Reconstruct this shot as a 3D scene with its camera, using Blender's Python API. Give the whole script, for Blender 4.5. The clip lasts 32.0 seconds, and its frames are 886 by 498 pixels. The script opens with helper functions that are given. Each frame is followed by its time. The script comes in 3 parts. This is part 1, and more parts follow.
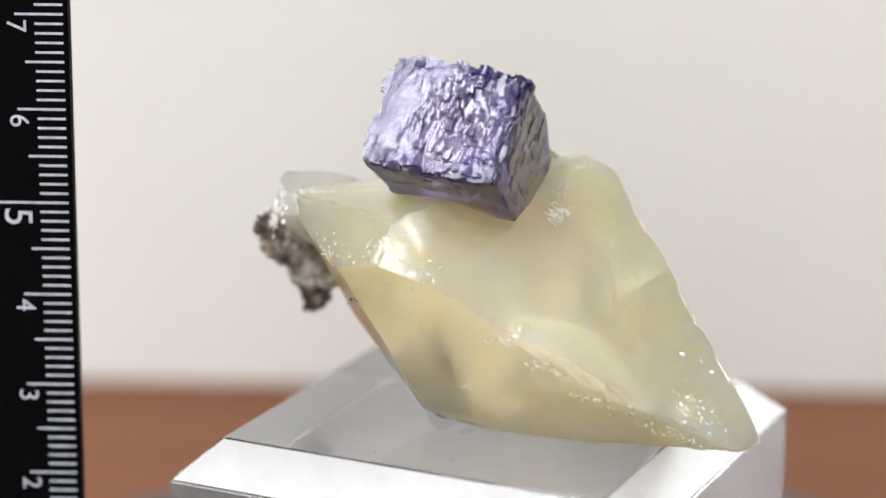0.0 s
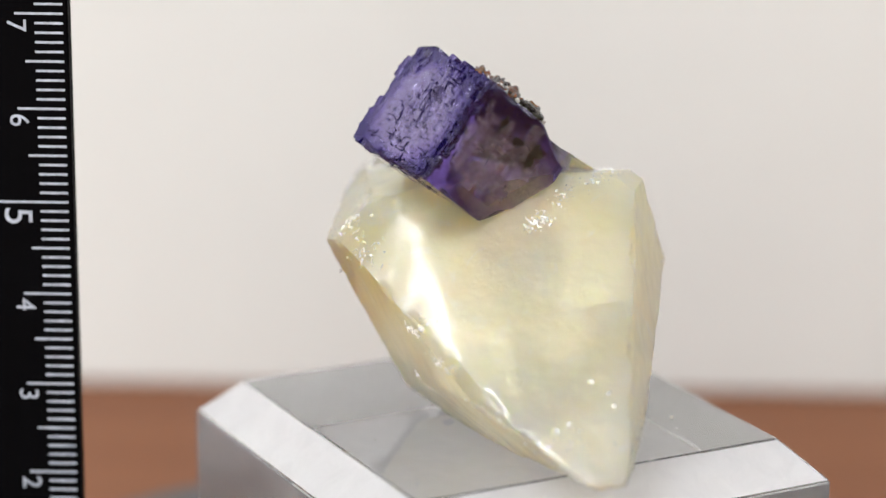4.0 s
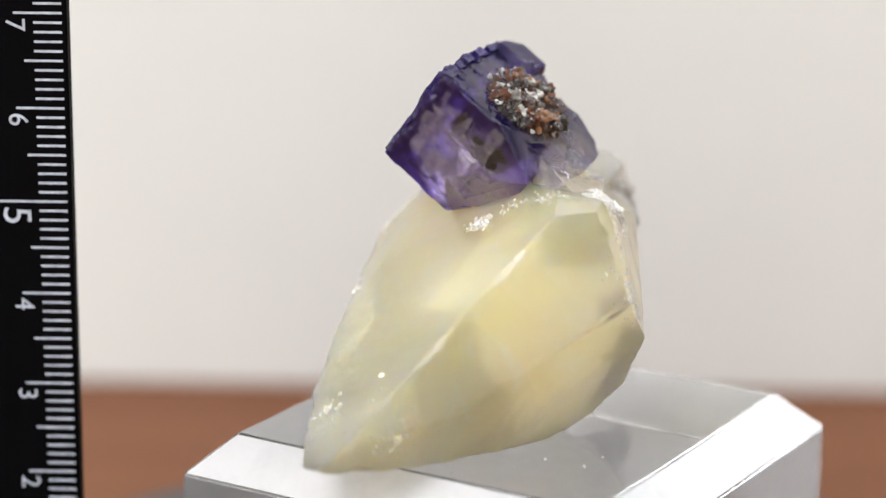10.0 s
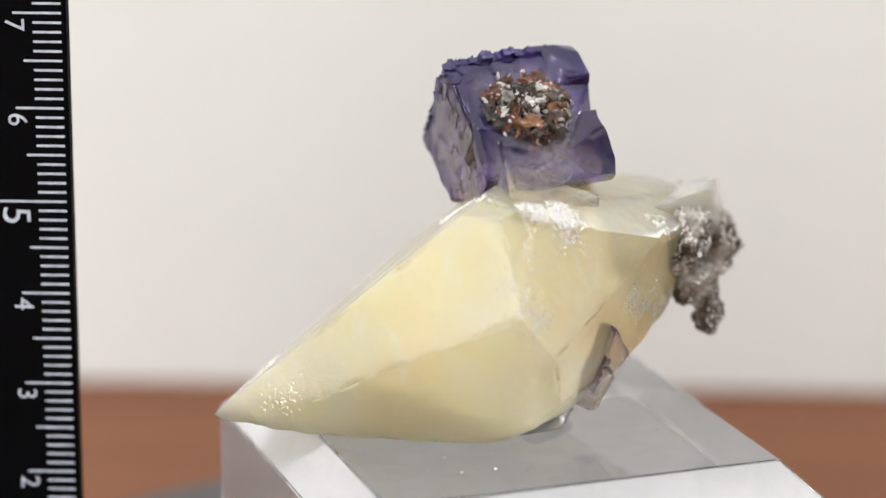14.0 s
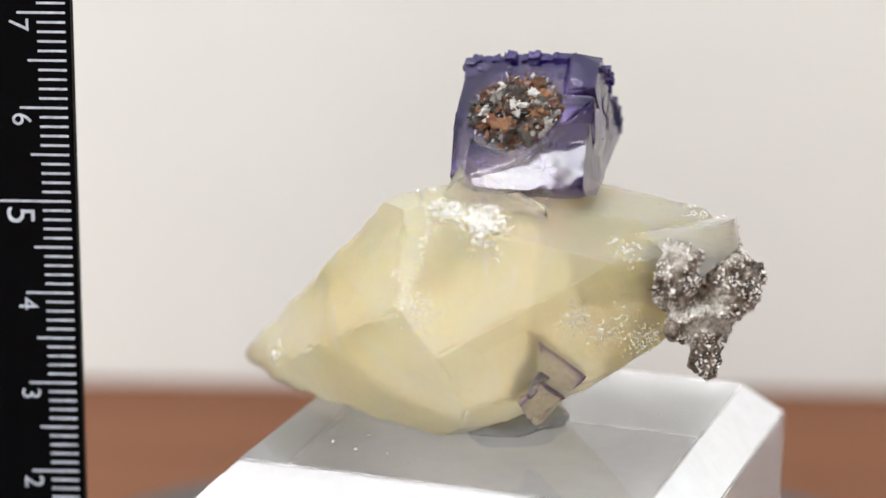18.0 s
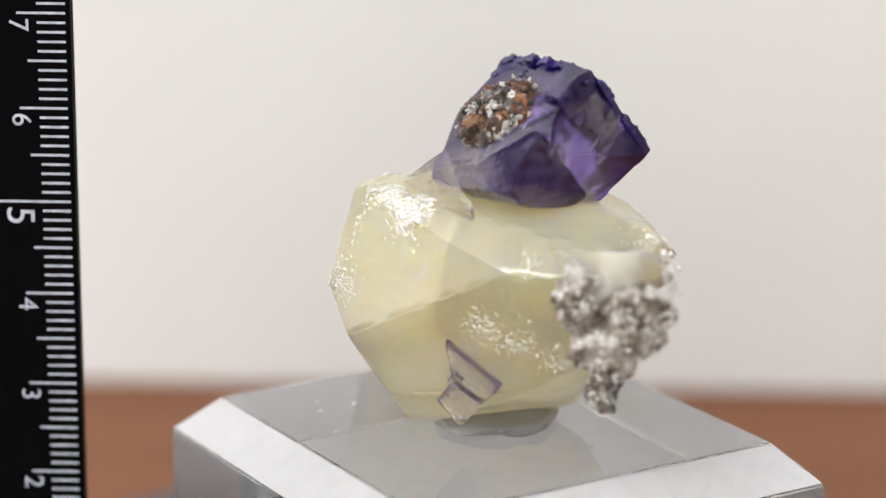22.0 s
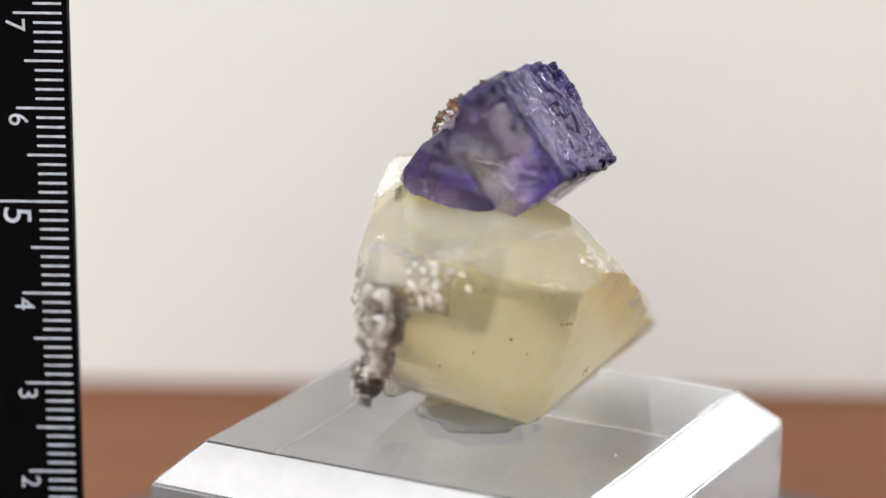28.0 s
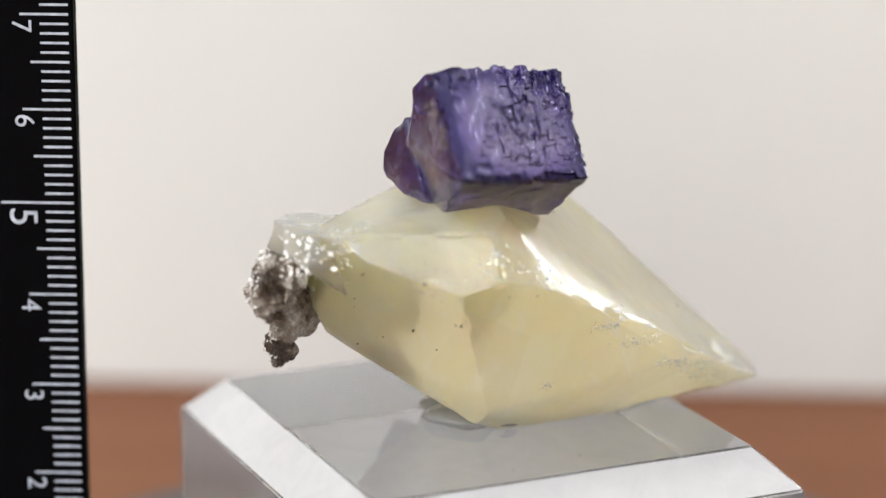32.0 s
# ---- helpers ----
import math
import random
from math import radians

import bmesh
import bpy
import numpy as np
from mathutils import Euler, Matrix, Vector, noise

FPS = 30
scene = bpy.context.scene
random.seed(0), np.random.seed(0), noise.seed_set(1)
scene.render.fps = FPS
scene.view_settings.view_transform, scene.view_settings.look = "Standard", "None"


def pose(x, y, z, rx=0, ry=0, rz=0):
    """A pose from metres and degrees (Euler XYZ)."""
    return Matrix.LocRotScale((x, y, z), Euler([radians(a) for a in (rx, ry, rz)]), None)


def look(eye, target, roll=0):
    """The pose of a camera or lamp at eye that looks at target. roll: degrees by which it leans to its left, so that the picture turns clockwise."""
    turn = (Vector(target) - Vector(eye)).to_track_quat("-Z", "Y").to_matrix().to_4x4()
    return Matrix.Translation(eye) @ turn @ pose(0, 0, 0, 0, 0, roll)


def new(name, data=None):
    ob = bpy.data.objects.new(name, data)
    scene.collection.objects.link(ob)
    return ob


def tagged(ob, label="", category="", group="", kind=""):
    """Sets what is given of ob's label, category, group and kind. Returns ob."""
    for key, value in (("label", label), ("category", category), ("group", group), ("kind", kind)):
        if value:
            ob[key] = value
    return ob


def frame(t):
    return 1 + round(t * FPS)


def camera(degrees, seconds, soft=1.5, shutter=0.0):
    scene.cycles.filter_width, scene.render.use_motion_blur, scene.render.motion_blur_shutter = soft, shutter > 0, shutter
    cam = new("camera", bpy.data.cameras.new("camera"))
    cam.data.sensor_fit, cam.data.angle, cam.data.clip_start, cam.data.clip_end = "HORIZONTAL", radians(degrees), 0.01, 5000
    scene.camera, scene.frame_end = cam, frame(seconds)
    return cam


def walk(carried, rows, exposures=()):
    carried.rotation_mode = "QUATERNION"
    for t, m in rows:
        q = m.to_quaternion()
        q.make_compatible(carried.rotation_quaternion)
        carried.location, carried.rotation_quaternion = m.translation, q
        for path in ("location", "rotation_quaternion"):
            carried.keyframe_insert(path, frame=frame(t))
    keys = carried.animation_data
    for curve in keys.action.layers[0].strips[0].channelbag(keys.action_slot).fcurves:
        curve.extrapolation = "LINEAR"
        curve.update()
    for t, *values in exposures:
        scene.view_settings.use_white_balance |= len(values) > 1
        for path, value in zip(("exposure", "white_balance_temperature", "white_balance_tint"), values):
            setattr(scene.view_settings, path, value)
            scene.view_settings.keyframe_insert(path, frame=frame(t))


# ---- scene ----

# A mineral specimen on a bevelled acrylic block turns on a dark turntable; a black ruler stands beside it,
# a white card stands behind. The turning axis is x = y = 0, the block's top is z = 0.

# ---- camera ----
cam = camera(19.416, 32.0, soft=1.5)
EYE = (0.0, -0.262, 0.08985)
AIM = (-0.005583, -0.009362, 0.020663)
cam.data.dof.use_dof = True
cam.data.dof.focus_distance = 0.266
cam.data.dof.aperture_fstop = 11.0
walk(cam, [(0.0, look(EYE, AIM, 0.504)), (32.0, look(EYE, AIM, 0.504))])


def spin(t):
    """The turntable's angle in degrees."""
    drift = np.interp(t, np.arange(0, 33, 4), (-1.1, 0.68, -0.1, 0.84, 0.07, -0.07, 0.7, -0.6, 0.3))
    return -9.7425 * t + float(drift)


# ---- world and light ----
world = bpy.data.worlds.new("world")
scene.world = world
world.use_nodes = True
wn = world.node_tree.nodes
sky = wn.new("ShaderNodeTexSky")
sky.sky_type = "NISHITA"
sky.sun_disc = False
sky.sun_elevation, sky.sun_rotation = radians(40), radians(120)
world.node_tree.links.new(sky.outputs[0], wn["Background"].inputs[0])
wn["Background"].inputs[1].default_value = 0.1


def area(name, eye, target, sx, sy, watts, colour):
    lamp = bpy.data.lights.new(name, "AREA")
    lamp.shape, lamp.size, lamp.size_y, lamp.energy, lamp.color = "RECTANGLE", sx, sy, watts, colour
    ob = new(name, lamp)
    ob.matrix_world = look(eye, target)
    return ob


scene.view_settings.exposure = 0.0
area("left_softbox", (-0.31, -0.35, 0.69), (0, 0, 0.02), 0.40, 0.42, 7.3, (0.97, 0.985, 1.0))
area("right_window", (0.35, 0.50, 0.29), (0, 0, 0.0), 0.44, 0.40, 8.0, (0.90, 0.96, 1.0))
area("front_softbox", (-0.56, -0.75, 0.26), (0.0, 0.0, 0.02), 1.5, 0.9, 7.0, (1.0, 0.97, 0.91))
# fill added under the ceiling to brighten the room; no lamp is known there
area("ceiling_fill", (0, 0, 1.68), (0, 0.001, 0), 2.4, 2.4, 19.5, (0.98, 0.99, 1.0))


# ---- materials ----
class Mat:
    """A node material being built."""

    def __init__(self, name, **values):
        self.m = bpy.data.materials.new(name)
        self.m.use_nodes = True
        self.nodes, self.links = self.m.node_tree.nodes, self.m.node_tree.links
        self.b = self.nodes["Principled BSDF"]
        for key, value in values.items():
            self.b.inputs[key.replace("_", " ")].default_value = value
        self.tc = self.nodes.new("ShaderNodeTexCoord")

    def link(self, a, b):
        self.links.new(a, b)

    def noise(self, scale, detail=4.0, rough=0.6, distort=0.0, stretch=None, space="Object"):
        n = self.nodes.new("ShaderNodeTexNoise")
        n.inputs["Scale"].default_value, n.inputs["Detail"].default_value = scale, detail
        n.inputs["Roughness"].default_value, n.inputs["Distortion"].default_value = rough, distort
        src = self.tc.outputs[space]
        if stretch:
            mp = self.nodes.new("ShaderNodeMapping")
            mp.inputs["Scale"].default_value = stretch
            self.link(src, mp.inputs[0])
            src = mp.outputs[0]
        self.link(src, n.inputs["Vector"])
        return n.outputs["Fac"]

    def voronoi(self, scale, feature="F1", stretch=None):
        n = self.nodes.new("ShaderNodeTexVoronoi")
        n.feature = feature
        n.inputs["Scale"].default_value = scale
        src = self.tc.outputs["Object"]
        if stretch:
            mp = self.nodes.new("ShaderNodeMapping")
            mp.inputs["Scale"].default_value = stretch
            self.link(src, mp.inputs[0])
            src = mp.outputs[0]
        self.link(src, n.inputs["Vector"])
        return n.outputs["Distance"]

    def ramp(self, fac, stops):
        n = self.nodes.new("ShaderNodeValToRGB")
        e = n.color_ramp.elements
        while len(e) < len(stops):
            e.new(0.5)
        for k, (at, c) in enumerate(stops):
            e[k].position = at
            e[k].color = (c, c, c, 1) if isinstance(c, (int, float)) else (*c, 1)
        self.link(fac, n.inputs[0])
        return n.outputs[0]

    def mix(self, fac, a, b, kind="MIX"):
        n = self.nodes.new("ShaderNodeMix")
        n.data_type, n.blend_type = "RGBA", kind
        for value, socket in ((fac, n.inputs[0]), (a, n.inputs[6]), (b, n.inputs[7])):
            if isinstance(value, (int, float)):
                socket.default_value = value
            elif isinstance(value, tuple):
                socket.default_value = (*value, 1)
            else:
                self.link(value, socket)
        return n.outputs[2]

    def bump(self, height, strength, distance, after=None):
        n = self.nodes.new("ShaderNodeBump")
        n.inputs["Strength"].default_value, n.inputs["Distance"].default_value = strength, distance
        self.link(height, n.inputs["Height"])
        if after:
            self.link(after, n.inputs["Normal"])
        self.link(n.outputs[0], self.b.inputs["Normal"])
        return n.outputs[0]

    def to(self, socket, name):
        self.link(socket, self.b.inputs[name])
        return self


def calcite_material():
    s = Mat("honey_calcite", Roughness=0.3, IOR=1.55)
    s.b.inputs["Subsurface Weight"].default_value = 1.0
    s.b.inputs["Subsurface Radius"].default_value = (1.0, 0.82, 0.40)
    s.b.inputs["Subsurface Scale"].default_value = 0.019
    s.b.inputs["Coat Weight"].default_value = 0.45
    s.b.inputs["Specular IOR Level"].default_value = 0.25
    s.b.inputs["Coat Roughness"].default_value = 0.07
    s.b.inputs["Coat IOR"].default_value = 1.6
    cloud = s.ramp(s.noise(70, 4, 0.55, 0.8), [(0.3, (0.95, 0.82, 0.46)), (0.5, (0.965, 0.87, 0.57)), (0.72, (0.975, 0.91, 0.69))])
    # cleavage domains: straight-edged patches of slightly different clarity
    cells = s.nodes.new("ShaderNodeTexVoronoi")
    cells.inputs["Scale"].default_value = 75
    s.link(s.tc.outputs["Object"], cells.inputs["Vector"])
    split = s.nodes.new("ShaderNodeSeparateColor")
    s.link(cells.outputs["Color"], split.inputs[0])
    domain = s.ramp(split.outputs[0], [(0.0, 0.93), (1.0, 1.0)])
    warm = s.ramp(s.noise(110, 5, 0.6, 0.6, (1, 1, 0.6)), [(0.52, 0.0), (0.72, 0.5)])
    body = s.mix(1.0, s.mix(warm, cloud, (0.94, 0.76, 0.44)), domain, "MULTIPLY")
    veil = s.ramp(s.noise(190, 6, 0.6, 2.0, (1, 1, 0.35)), [(0.58, 0.0), (0.76, 0.6)])
    s.to(s.mix(veil, body, (0.96, 0.95, 0.89)), "Base Color")
    s.to(s.ramp(split.outputs[1], [(0.0, 0.66), (1.0, 0.82)]), "Transmission Weight")
    s.to(s.ramp(s.noise(300, 4, 0.6), [(0.35, 0.285), (0.7, 0.35)]), "Roughness")
    s.bump(s.noise(1500, 5, 0.6, 0.6), 0.14, 0.0002, s.bump(s.noise(420, 4, 0.5, 0.4), 0.22, 0.0003))
    return s.m


def fluorite_material(name, size, pale, mid, deep, reach=0.0024, far=0.8, end=1.0, grain=1.0, satin=0.0):
    """Colour zoning: the crystal is deep coloured along its edges and pale in its core."""
    s = Mat(name, Roughness=0.1, IOR=1.43)
    s.b.inputs["Transmission Weight"].default_value = 0.9
    s.b.inputs["Coat Weight"].default_value, s.b.inputs["Coat Roughness"].default_value = 0.35, 0.03
    sep = s.nodes.new("ShaderNodeSeparateXYZ")
    s.link(s.tc.outputs["Object"], sep.inputs[0])

    def calc(op, a, b=None):
        n = s.nodes.new("ShaderNodeMath")
        n.operation = op
        for value, socket in zip((a, b), n.inputs):
            if value is None:
                continue
            if isinstance(value, (int, float)):
                socket.default_value = value
            else:
                s.link(value, socket)
        return n.outputs[0]

    total = None
    for k in range(3):
        fall = calc("EXPONENT", calc("MULTIPLY", calc("ABSOLUTE", sep.outputs[k]), -1 / reach))
        back = calc("EXPONENT", calc("MULTIPLY", calc("ABSOLUTE", calc("SUBTRACT", size[k], sep.outputs[k])), -1 / reach))
        fall = calc("MAXIMUM", fall, calc("MULTIPLY", back, (end, far, 0.3)[k]))
        total = fall if total is None else calc("ADD", total, fall)
    cloudy = calc("ADD", total, calc("MULTIPLY", calc("SUBTRACT", s.noise(330, 10, 0.7, 0.15), 0.5), 0.7))
    zoned = s.ramp(calc("MULTIPLY", cloudy, 0.4), [(0.45, pale), (0.56, mid), (0.70, deep)])
    # small dark inclusions, and pale scratches
    dots = s.ramp(s.voronoi(700), [(0.10, 1.0), (0.16, 0.0)])
    where = s.ramp(s.noise(240, 2), [(0.5, 0.0), (0.6, 0.8)])
    zoned = s.mix(calc("MULTIPLY", dots, where), zoned, (0.03, 0.02, 0.06))
    scratch = s.ramp(s.noise(900, 4, 0.6, 0.5, (0.12, 2.2, 1.0)), [(0.70, 0.0), (0.78, 0.4)])
    zoned = s.mix(scratch, zoned, tuple(min(1.0, c * 1.12) for c in pale))
    # fine pitting of the faces
    pits = s.ramp(s.noise(1900, 8, 0.75, 0.4), [(0.36, 0.45), (0.52, 1.0), (0.66, 1.0), (0.76, 1.25)])
    s.to(s.mix(0.8, zoned, pits, "MULTIPLY"), "Base Color")
    s.to(s.ramp(s.noise(900, 5, 0.7), [(0.35, 0.015 + satin), (0.7, 0.06 + satin)]), "Roughness")
    s.bump(s.noise(1100, 5, 0.6, 0.3), 0.07 * grain, 0.00025, s.bump(s.noise(3200, 4, 0.7, 0.2, (0.4, 1.6, 1.0)), 0.09 * grain, 0.0002))
    return s.m


def grain_material():
    """Sphalerite: each grain between black, red-brown and a pale grey painted as glint."""
    s = Mat("brown_black_sphalerite", Roughness=0.1, IOR=1.7, Coat_Weight=0.6, Coat_Roughness=0.03)
    info = s.nodes.new("ShaderNodeObjectInfo")
    s.to(s.ramp(info.outputs["Random"], [(0.0, (0.014, 0.010, 0.008)), (0.25, (0.07, 0.024, 0.010)), (0.48, (0.22, 0.060, 0.016)), (0.60, (0.30, 0.12, 0.035)),
                                         (0.70, (0.03, 0.022, 0.018)), (0.80, (0.10, 0.08, 0.06)), (0.86, (0.72, 0.70, 0.66))]), "Base Color")
    s.bump(s.noise(2200, 5, 0.7), 0.8, 0.0003)
    return s.m


def sugary_material():
    """Grey-brown matrix frosted with tiny clear crystals."""
    s = Mat("grey_sugary_matrix", Roughness=0.35)
    base = s.ramp(s.noise(260, 8, 0.68, 0.4), [(0.40, (0.05, 0.034, 0.024)), (0.49, (0.24, 0.20, 0.16)), (0.57, (0.42, 0.39, 0.35)), (0.68, (0.72, 0.72, 0.68))])
    s.to(base, "Base Color")
    s.bump(s.voronoi(2600), 0.6, 0.0004, s.bump(s.noise(1500, 6, 0.7), 0.8, 0.0006))
    return s.m


def acrylic_material():
    s = Mat("clear_acrylic", Roughness=0.02, IOR=1.51)
    s.b.inputs["Base Color"].default_value = (0.99, 0.99, 1.0, 1)
    s.b.inputs["Transmission Weight"].default_value = 1.0
    s.to(s.ramp(s.noise(120, 6, 0.7), [(0.45, 0.0), (0.8, 0.02)]), "Roughness")
    return s.m


def plain(name, colour, rough, scale=200, vary=0.12, relief=0.00005):
    s = Mat(name, Roughness=rough)
    n = s.noise(scale, 5)
    lo = tuple(c * (1 - vary) for c in colour)
    hi = tuple(min(1, c * (1 + vary)) for c in colour)
    s.to(s.ramp(n, [(0.3, lo), (0.7, hi)]), "Base Color")
    s.bump(s.noise(scale * 4, 4), 0.3, relief)
    return s.m


def wood_material():
    s = Mat("brown_desk_wood", Roughness=0.6)
    s.b.inputs["Specular IOR Level"].default_value = 0.25
    grain = s.noise(14, 6, 0.6, 0.6, (0.25, 3.0, 1))
    fine = s.noise(90, 5, 0.6, 0.3, (0.1, 4.0, 1))
    base = s.ramp(grain, [(0.3, (0.150, 0.055, 0.024)), (0.7, (0.205, 0.082, 0.038))])
    s.to(s.mix(0.25, base, s.ramp(fine, [(0.35, (0.11, 0.038, 0.017)), (0.65, (0.22, 0.094, 0.045))])), "Base Color")
    s.bump(fine, 0.15, 0.0003)
    return s.m


CALCITE = calcite_material()
FL_SIZE = (0.0144, 0.0120, 0.0140)
LOBE_SIZE = (0.0122, 0.0095, 0.0080)
FLUORITE = fluorite_material("purple_fluorite", FL_SIZE, (0.84, 0.79, 0.91), (0.38, 0.28, 0.72), (0.04, 0.018, 0.26))
FLUORITE_BACK = fluorite_material("pale_fluorite", LOBE_SIZE, (0.84, 0.82, 0.90), (0.50, 0.43, 0.72), (0.05, 0.03, 0.24), 0.0036, 0.45, 0.4)
FLUORITE_SMALL = fluorite_material("small_fluorite", (0.0072, 0.0046, 0.005), (0.74, 0.71, 0.76), (0.56, 0.50, 0.66), (0.17, 0.12, 0.34), 0.0005)
ACRYLIC = acrylic_material()
satin = Mat("satin_acrylic_edge", Roughness=0.42, IOR=1.5)
satin.b.inputs["Transmission Weight"].default_value = 0.66
satin.to(satin.ramp(satin.noise(260, 6, 0.7, 0.6), [(0.35, (0.82, 0.82, 0.84)), (0.6, (0.90, 0.90, 0.92))]), "Base Color")
satin.to(satin.ramp(satin.noise(90, 5, 0.7, 0.8), [(0.35, 0.30), (0.7, 0.42)]), "Roughness")
SATIN = satin.m
clear = Mat("clear_calcite", Roughness=0.04, IOR=1.5, Coat_Weight=0.5, Coat_Roughness=0.03)
clear.b.inputs["Transmission Weight"].default_value = 0.74
clear.b.inputs["Subsurface Weight"].default_value = 0.8
clear.b.inputs["Subsurface Radius"].default_value = (1.0, 0.9, 0.7)
clear.b.inputs["Subsurface Scale"].default_value = 0.006
clear.to(clear.ramp(clear.noise(300, 6, 0.65, 1.0), [(0.35, (0.94, 0.90, 0.74)), (0.7, (0.98, 0.96, 0.90))]), "Base Color")
clear.bump(clear.noise(900, 6, 0.65, 0.8, (0.25, 0.6, 2.6)), 0.5, 0.0005)
CLEAR = clear.m
gel = Mat("cloudy_clear_putty", Roughness=0.15, IOR=1.42)
gel.b.inputs["Transmission Weight"].default_value = 0.68
gel.to(gel.ramp(gel.noise(400, 4), [(0.35, (0.80, 0.80, 0.82)), (0.7, (0.92, 0.92, 0.93))]), "Base Color")
GEL = gel.m
WOOD = wood_material()
CARD = plain("white_card", (0.69, 0.695, 0.68), 0.85, 30, 0.015)
DISC = plain("dark_turntable_plastic", (0.10, 0.10, 0.105), 0.5, 60, 0.08, 0.000002)
DISC.node_tree.nodes["Principled BSDF"].inputs["Specular IOR Level"].default_value = 0.12
STEPFACE = fluorite_material("stepped_purple_fluorite", FL_SIZE, (0.40, 0.35, 0.66), (0.24, 0.18, 0.56), (0.035, 0.02, 0.22), 0.0018, grain=0.9, satin=0.02)
STEPFACE.node_tree.nodes["Principled BSDF"].inputs["Transmission Weight"].default_value = 0.7
STEPFACE.node_tree.nodes["Principled BSDF"].inputs["IOR"].default_value = 1.5
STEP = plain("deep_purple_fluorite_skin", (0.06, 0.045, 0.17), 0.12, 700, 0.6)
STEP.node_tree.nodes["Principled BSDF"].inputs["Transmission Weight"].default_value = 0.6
BLENDE = plain("black_sphalerite", (0.014, 0.011, 0.009), 0.16, 1500, 0.6, 0.0002)
RULER = plain("black_ruler_plastic", (0.0015, 0.0015, 0.002), 0.6)
RULER.node_tree.nodes["Principled BSDF"].inputs["Specular IOR Level"].default_value = 0.03
INK = plain("pale_ruler_print", (0.42, 0.46, 0.54), 0.6, 900, 0.3)
WALL = plain("room_wall_paint", (0.78, 0.77, 0.75), 0.9, 8, 0.03)
SPHALERITE = grain_material()
MATRIX = sugary_material()
FROST = plain("white_calcite_frost", (0.93, 0.92, 0.89), 0.15, 900, 0.06, 0.0002)
FROST.node_tree.nodes["Principled BSDF"].inputs["Transmission Weight"].default_value = 0.3
PLATE = fluorite_material("lilac_fluorite_plate", (0.02, 0.02, 0.02), (0.95, 0.93, 0.97), (0.88, 0.85, 0.94), (0.74, 0.67, 0.88), 0.0004)
PLATE.node_tree.nodes["Principled BSDF"].inputs["Transmission Weight"].default_value = 0.93
HOLLOW = plain("grey_hollow", (0.42, 0.43, 0.42), 0.4, 1500, 0.3, 0.0002)
SPECK = plain("dark_pyrite_speck", (0.03, 0.025, 0.02), 0.4, 2000, 0.5)


# ---- mesh helpers ----
def mesh_from(bm, name, material, smooth=False):
    me = bpy.data.meshes.new(name)
    bm.normal_update()
    bm.to_mesh(me)
    bm.free()
    me.materials.append(material)
    if smooth:
        me.polygons.foreach_set("use_smooth", [True] * len(me.polygons))
    return me


def part(name, bm, material, parent, label="", smooth=False):
    ob = new(name, mesh_from(bm, name, material, smooth))
    ob.parent = parent
    return tagged(ob, label)


def thing(name, label, category, at=(0, 0, 0), group=""):
    ob = new(name)
    ob.location = at
    ob.empty_display_size = 0.01
    return tagged(ob, label, category, group)


def box(x0, y0, z0, x1, y1, z1, bevel=0.0, seg=1, bm=None):
    fresh = bmesh.new()
    bmesh.ops.create_cube(fresh, size=1)
    for v in fresh.verts:
        v.co = Vector(((x0, x1)[v.co.x > 0], (y0, y1)[v.co.y > 0], (z0, z1)[v.co.z > 0]))
    if bevel:
        bmesh.ops.bevel(fresh, geom=fresh.edges[:], offset=bevel, segments=seg, profile=0.5, affect="EDGES")
    if bm is None:
        return fresh
    me = bpy.data.meshes.new("tmp")
    fresh.to_mesh(me)
    fresh.free()
    bm.from_mesh(me)
    bpy.data.meshes.remove(me)
    return bm


def facet(bm, normal, dist, centre):
    """Cuts off all that lies further than dist along normal from centre, and closes the cut."""
    n = Vector(normal).normalized()
    bmesh.ops.bisect_plane(bm, geom=bm.verts[:] + bm.edges[:] + bm.faces[:], dist=1e-7,
                           plane_co=Vector(centre) + n * dist, plane_no=n, clear_outer=True)
    rim = [e for e in bm.edges if e.is_boundary]
    if rim:
        bmesh.ops.contextual_create(bm, geom=rim)


def way(azimuth, rise):
    a, e = radians(azimuth), radians(rise)
    return Vector((math.cos(a) * math.cos(e), math.sin(a) * math.cos(e), math.sin(e)))


# ---- setting ----
DESK_Z = -0.042
desk = thing("desk", "brown stained wooden desk top under the turntable", "desk", (0, 0, DESK_Z))
part("desktop", box(-0.7, -0.75, -0.03, 0.7, 0.5, 0.0, 0.002), WOOD, desk)
for x in (-0.64, 0.64):
    for y in (-0.69, 0.44):
        part("leg", box(x - 0.03, y - 0.03, -0.708, x + 0.03, y + 0.03, -0.03, 0.003), WOOD, desk)
card = thing("backdrop_card", "plain white card standing upright on the brown desk", "backdrop", (0, 0.135, DESK_Z))
part("board", box(-0.16, 0, 0, 0.16, 0.003, 0.26, 0.0005), CARD, card)

R = 1.5
for name, b in (("wall_north", (-R, R, -0.75, R, R + 0.1, 1.7)), ("wall_south", (-R, -R - 0.1, -0.75, R, -R, 1.7)),
                ("wall_west", (-R - 0.1, -R, -0.75, -R, R, 1.7)), ("wall_east", (R, -R, -0.75, R + 0.1, R, 1.7)),
                ("floor", (-R, -R, -0.85, R, R, -0.75)), ("ceiling", (-R, -R, 1.7, R, R, 1.8))):
    tagged(new(name, mesh_from(box(*b), name, WALL)), "plain pale painted room surface", name.split("_")[0], kind="structure")

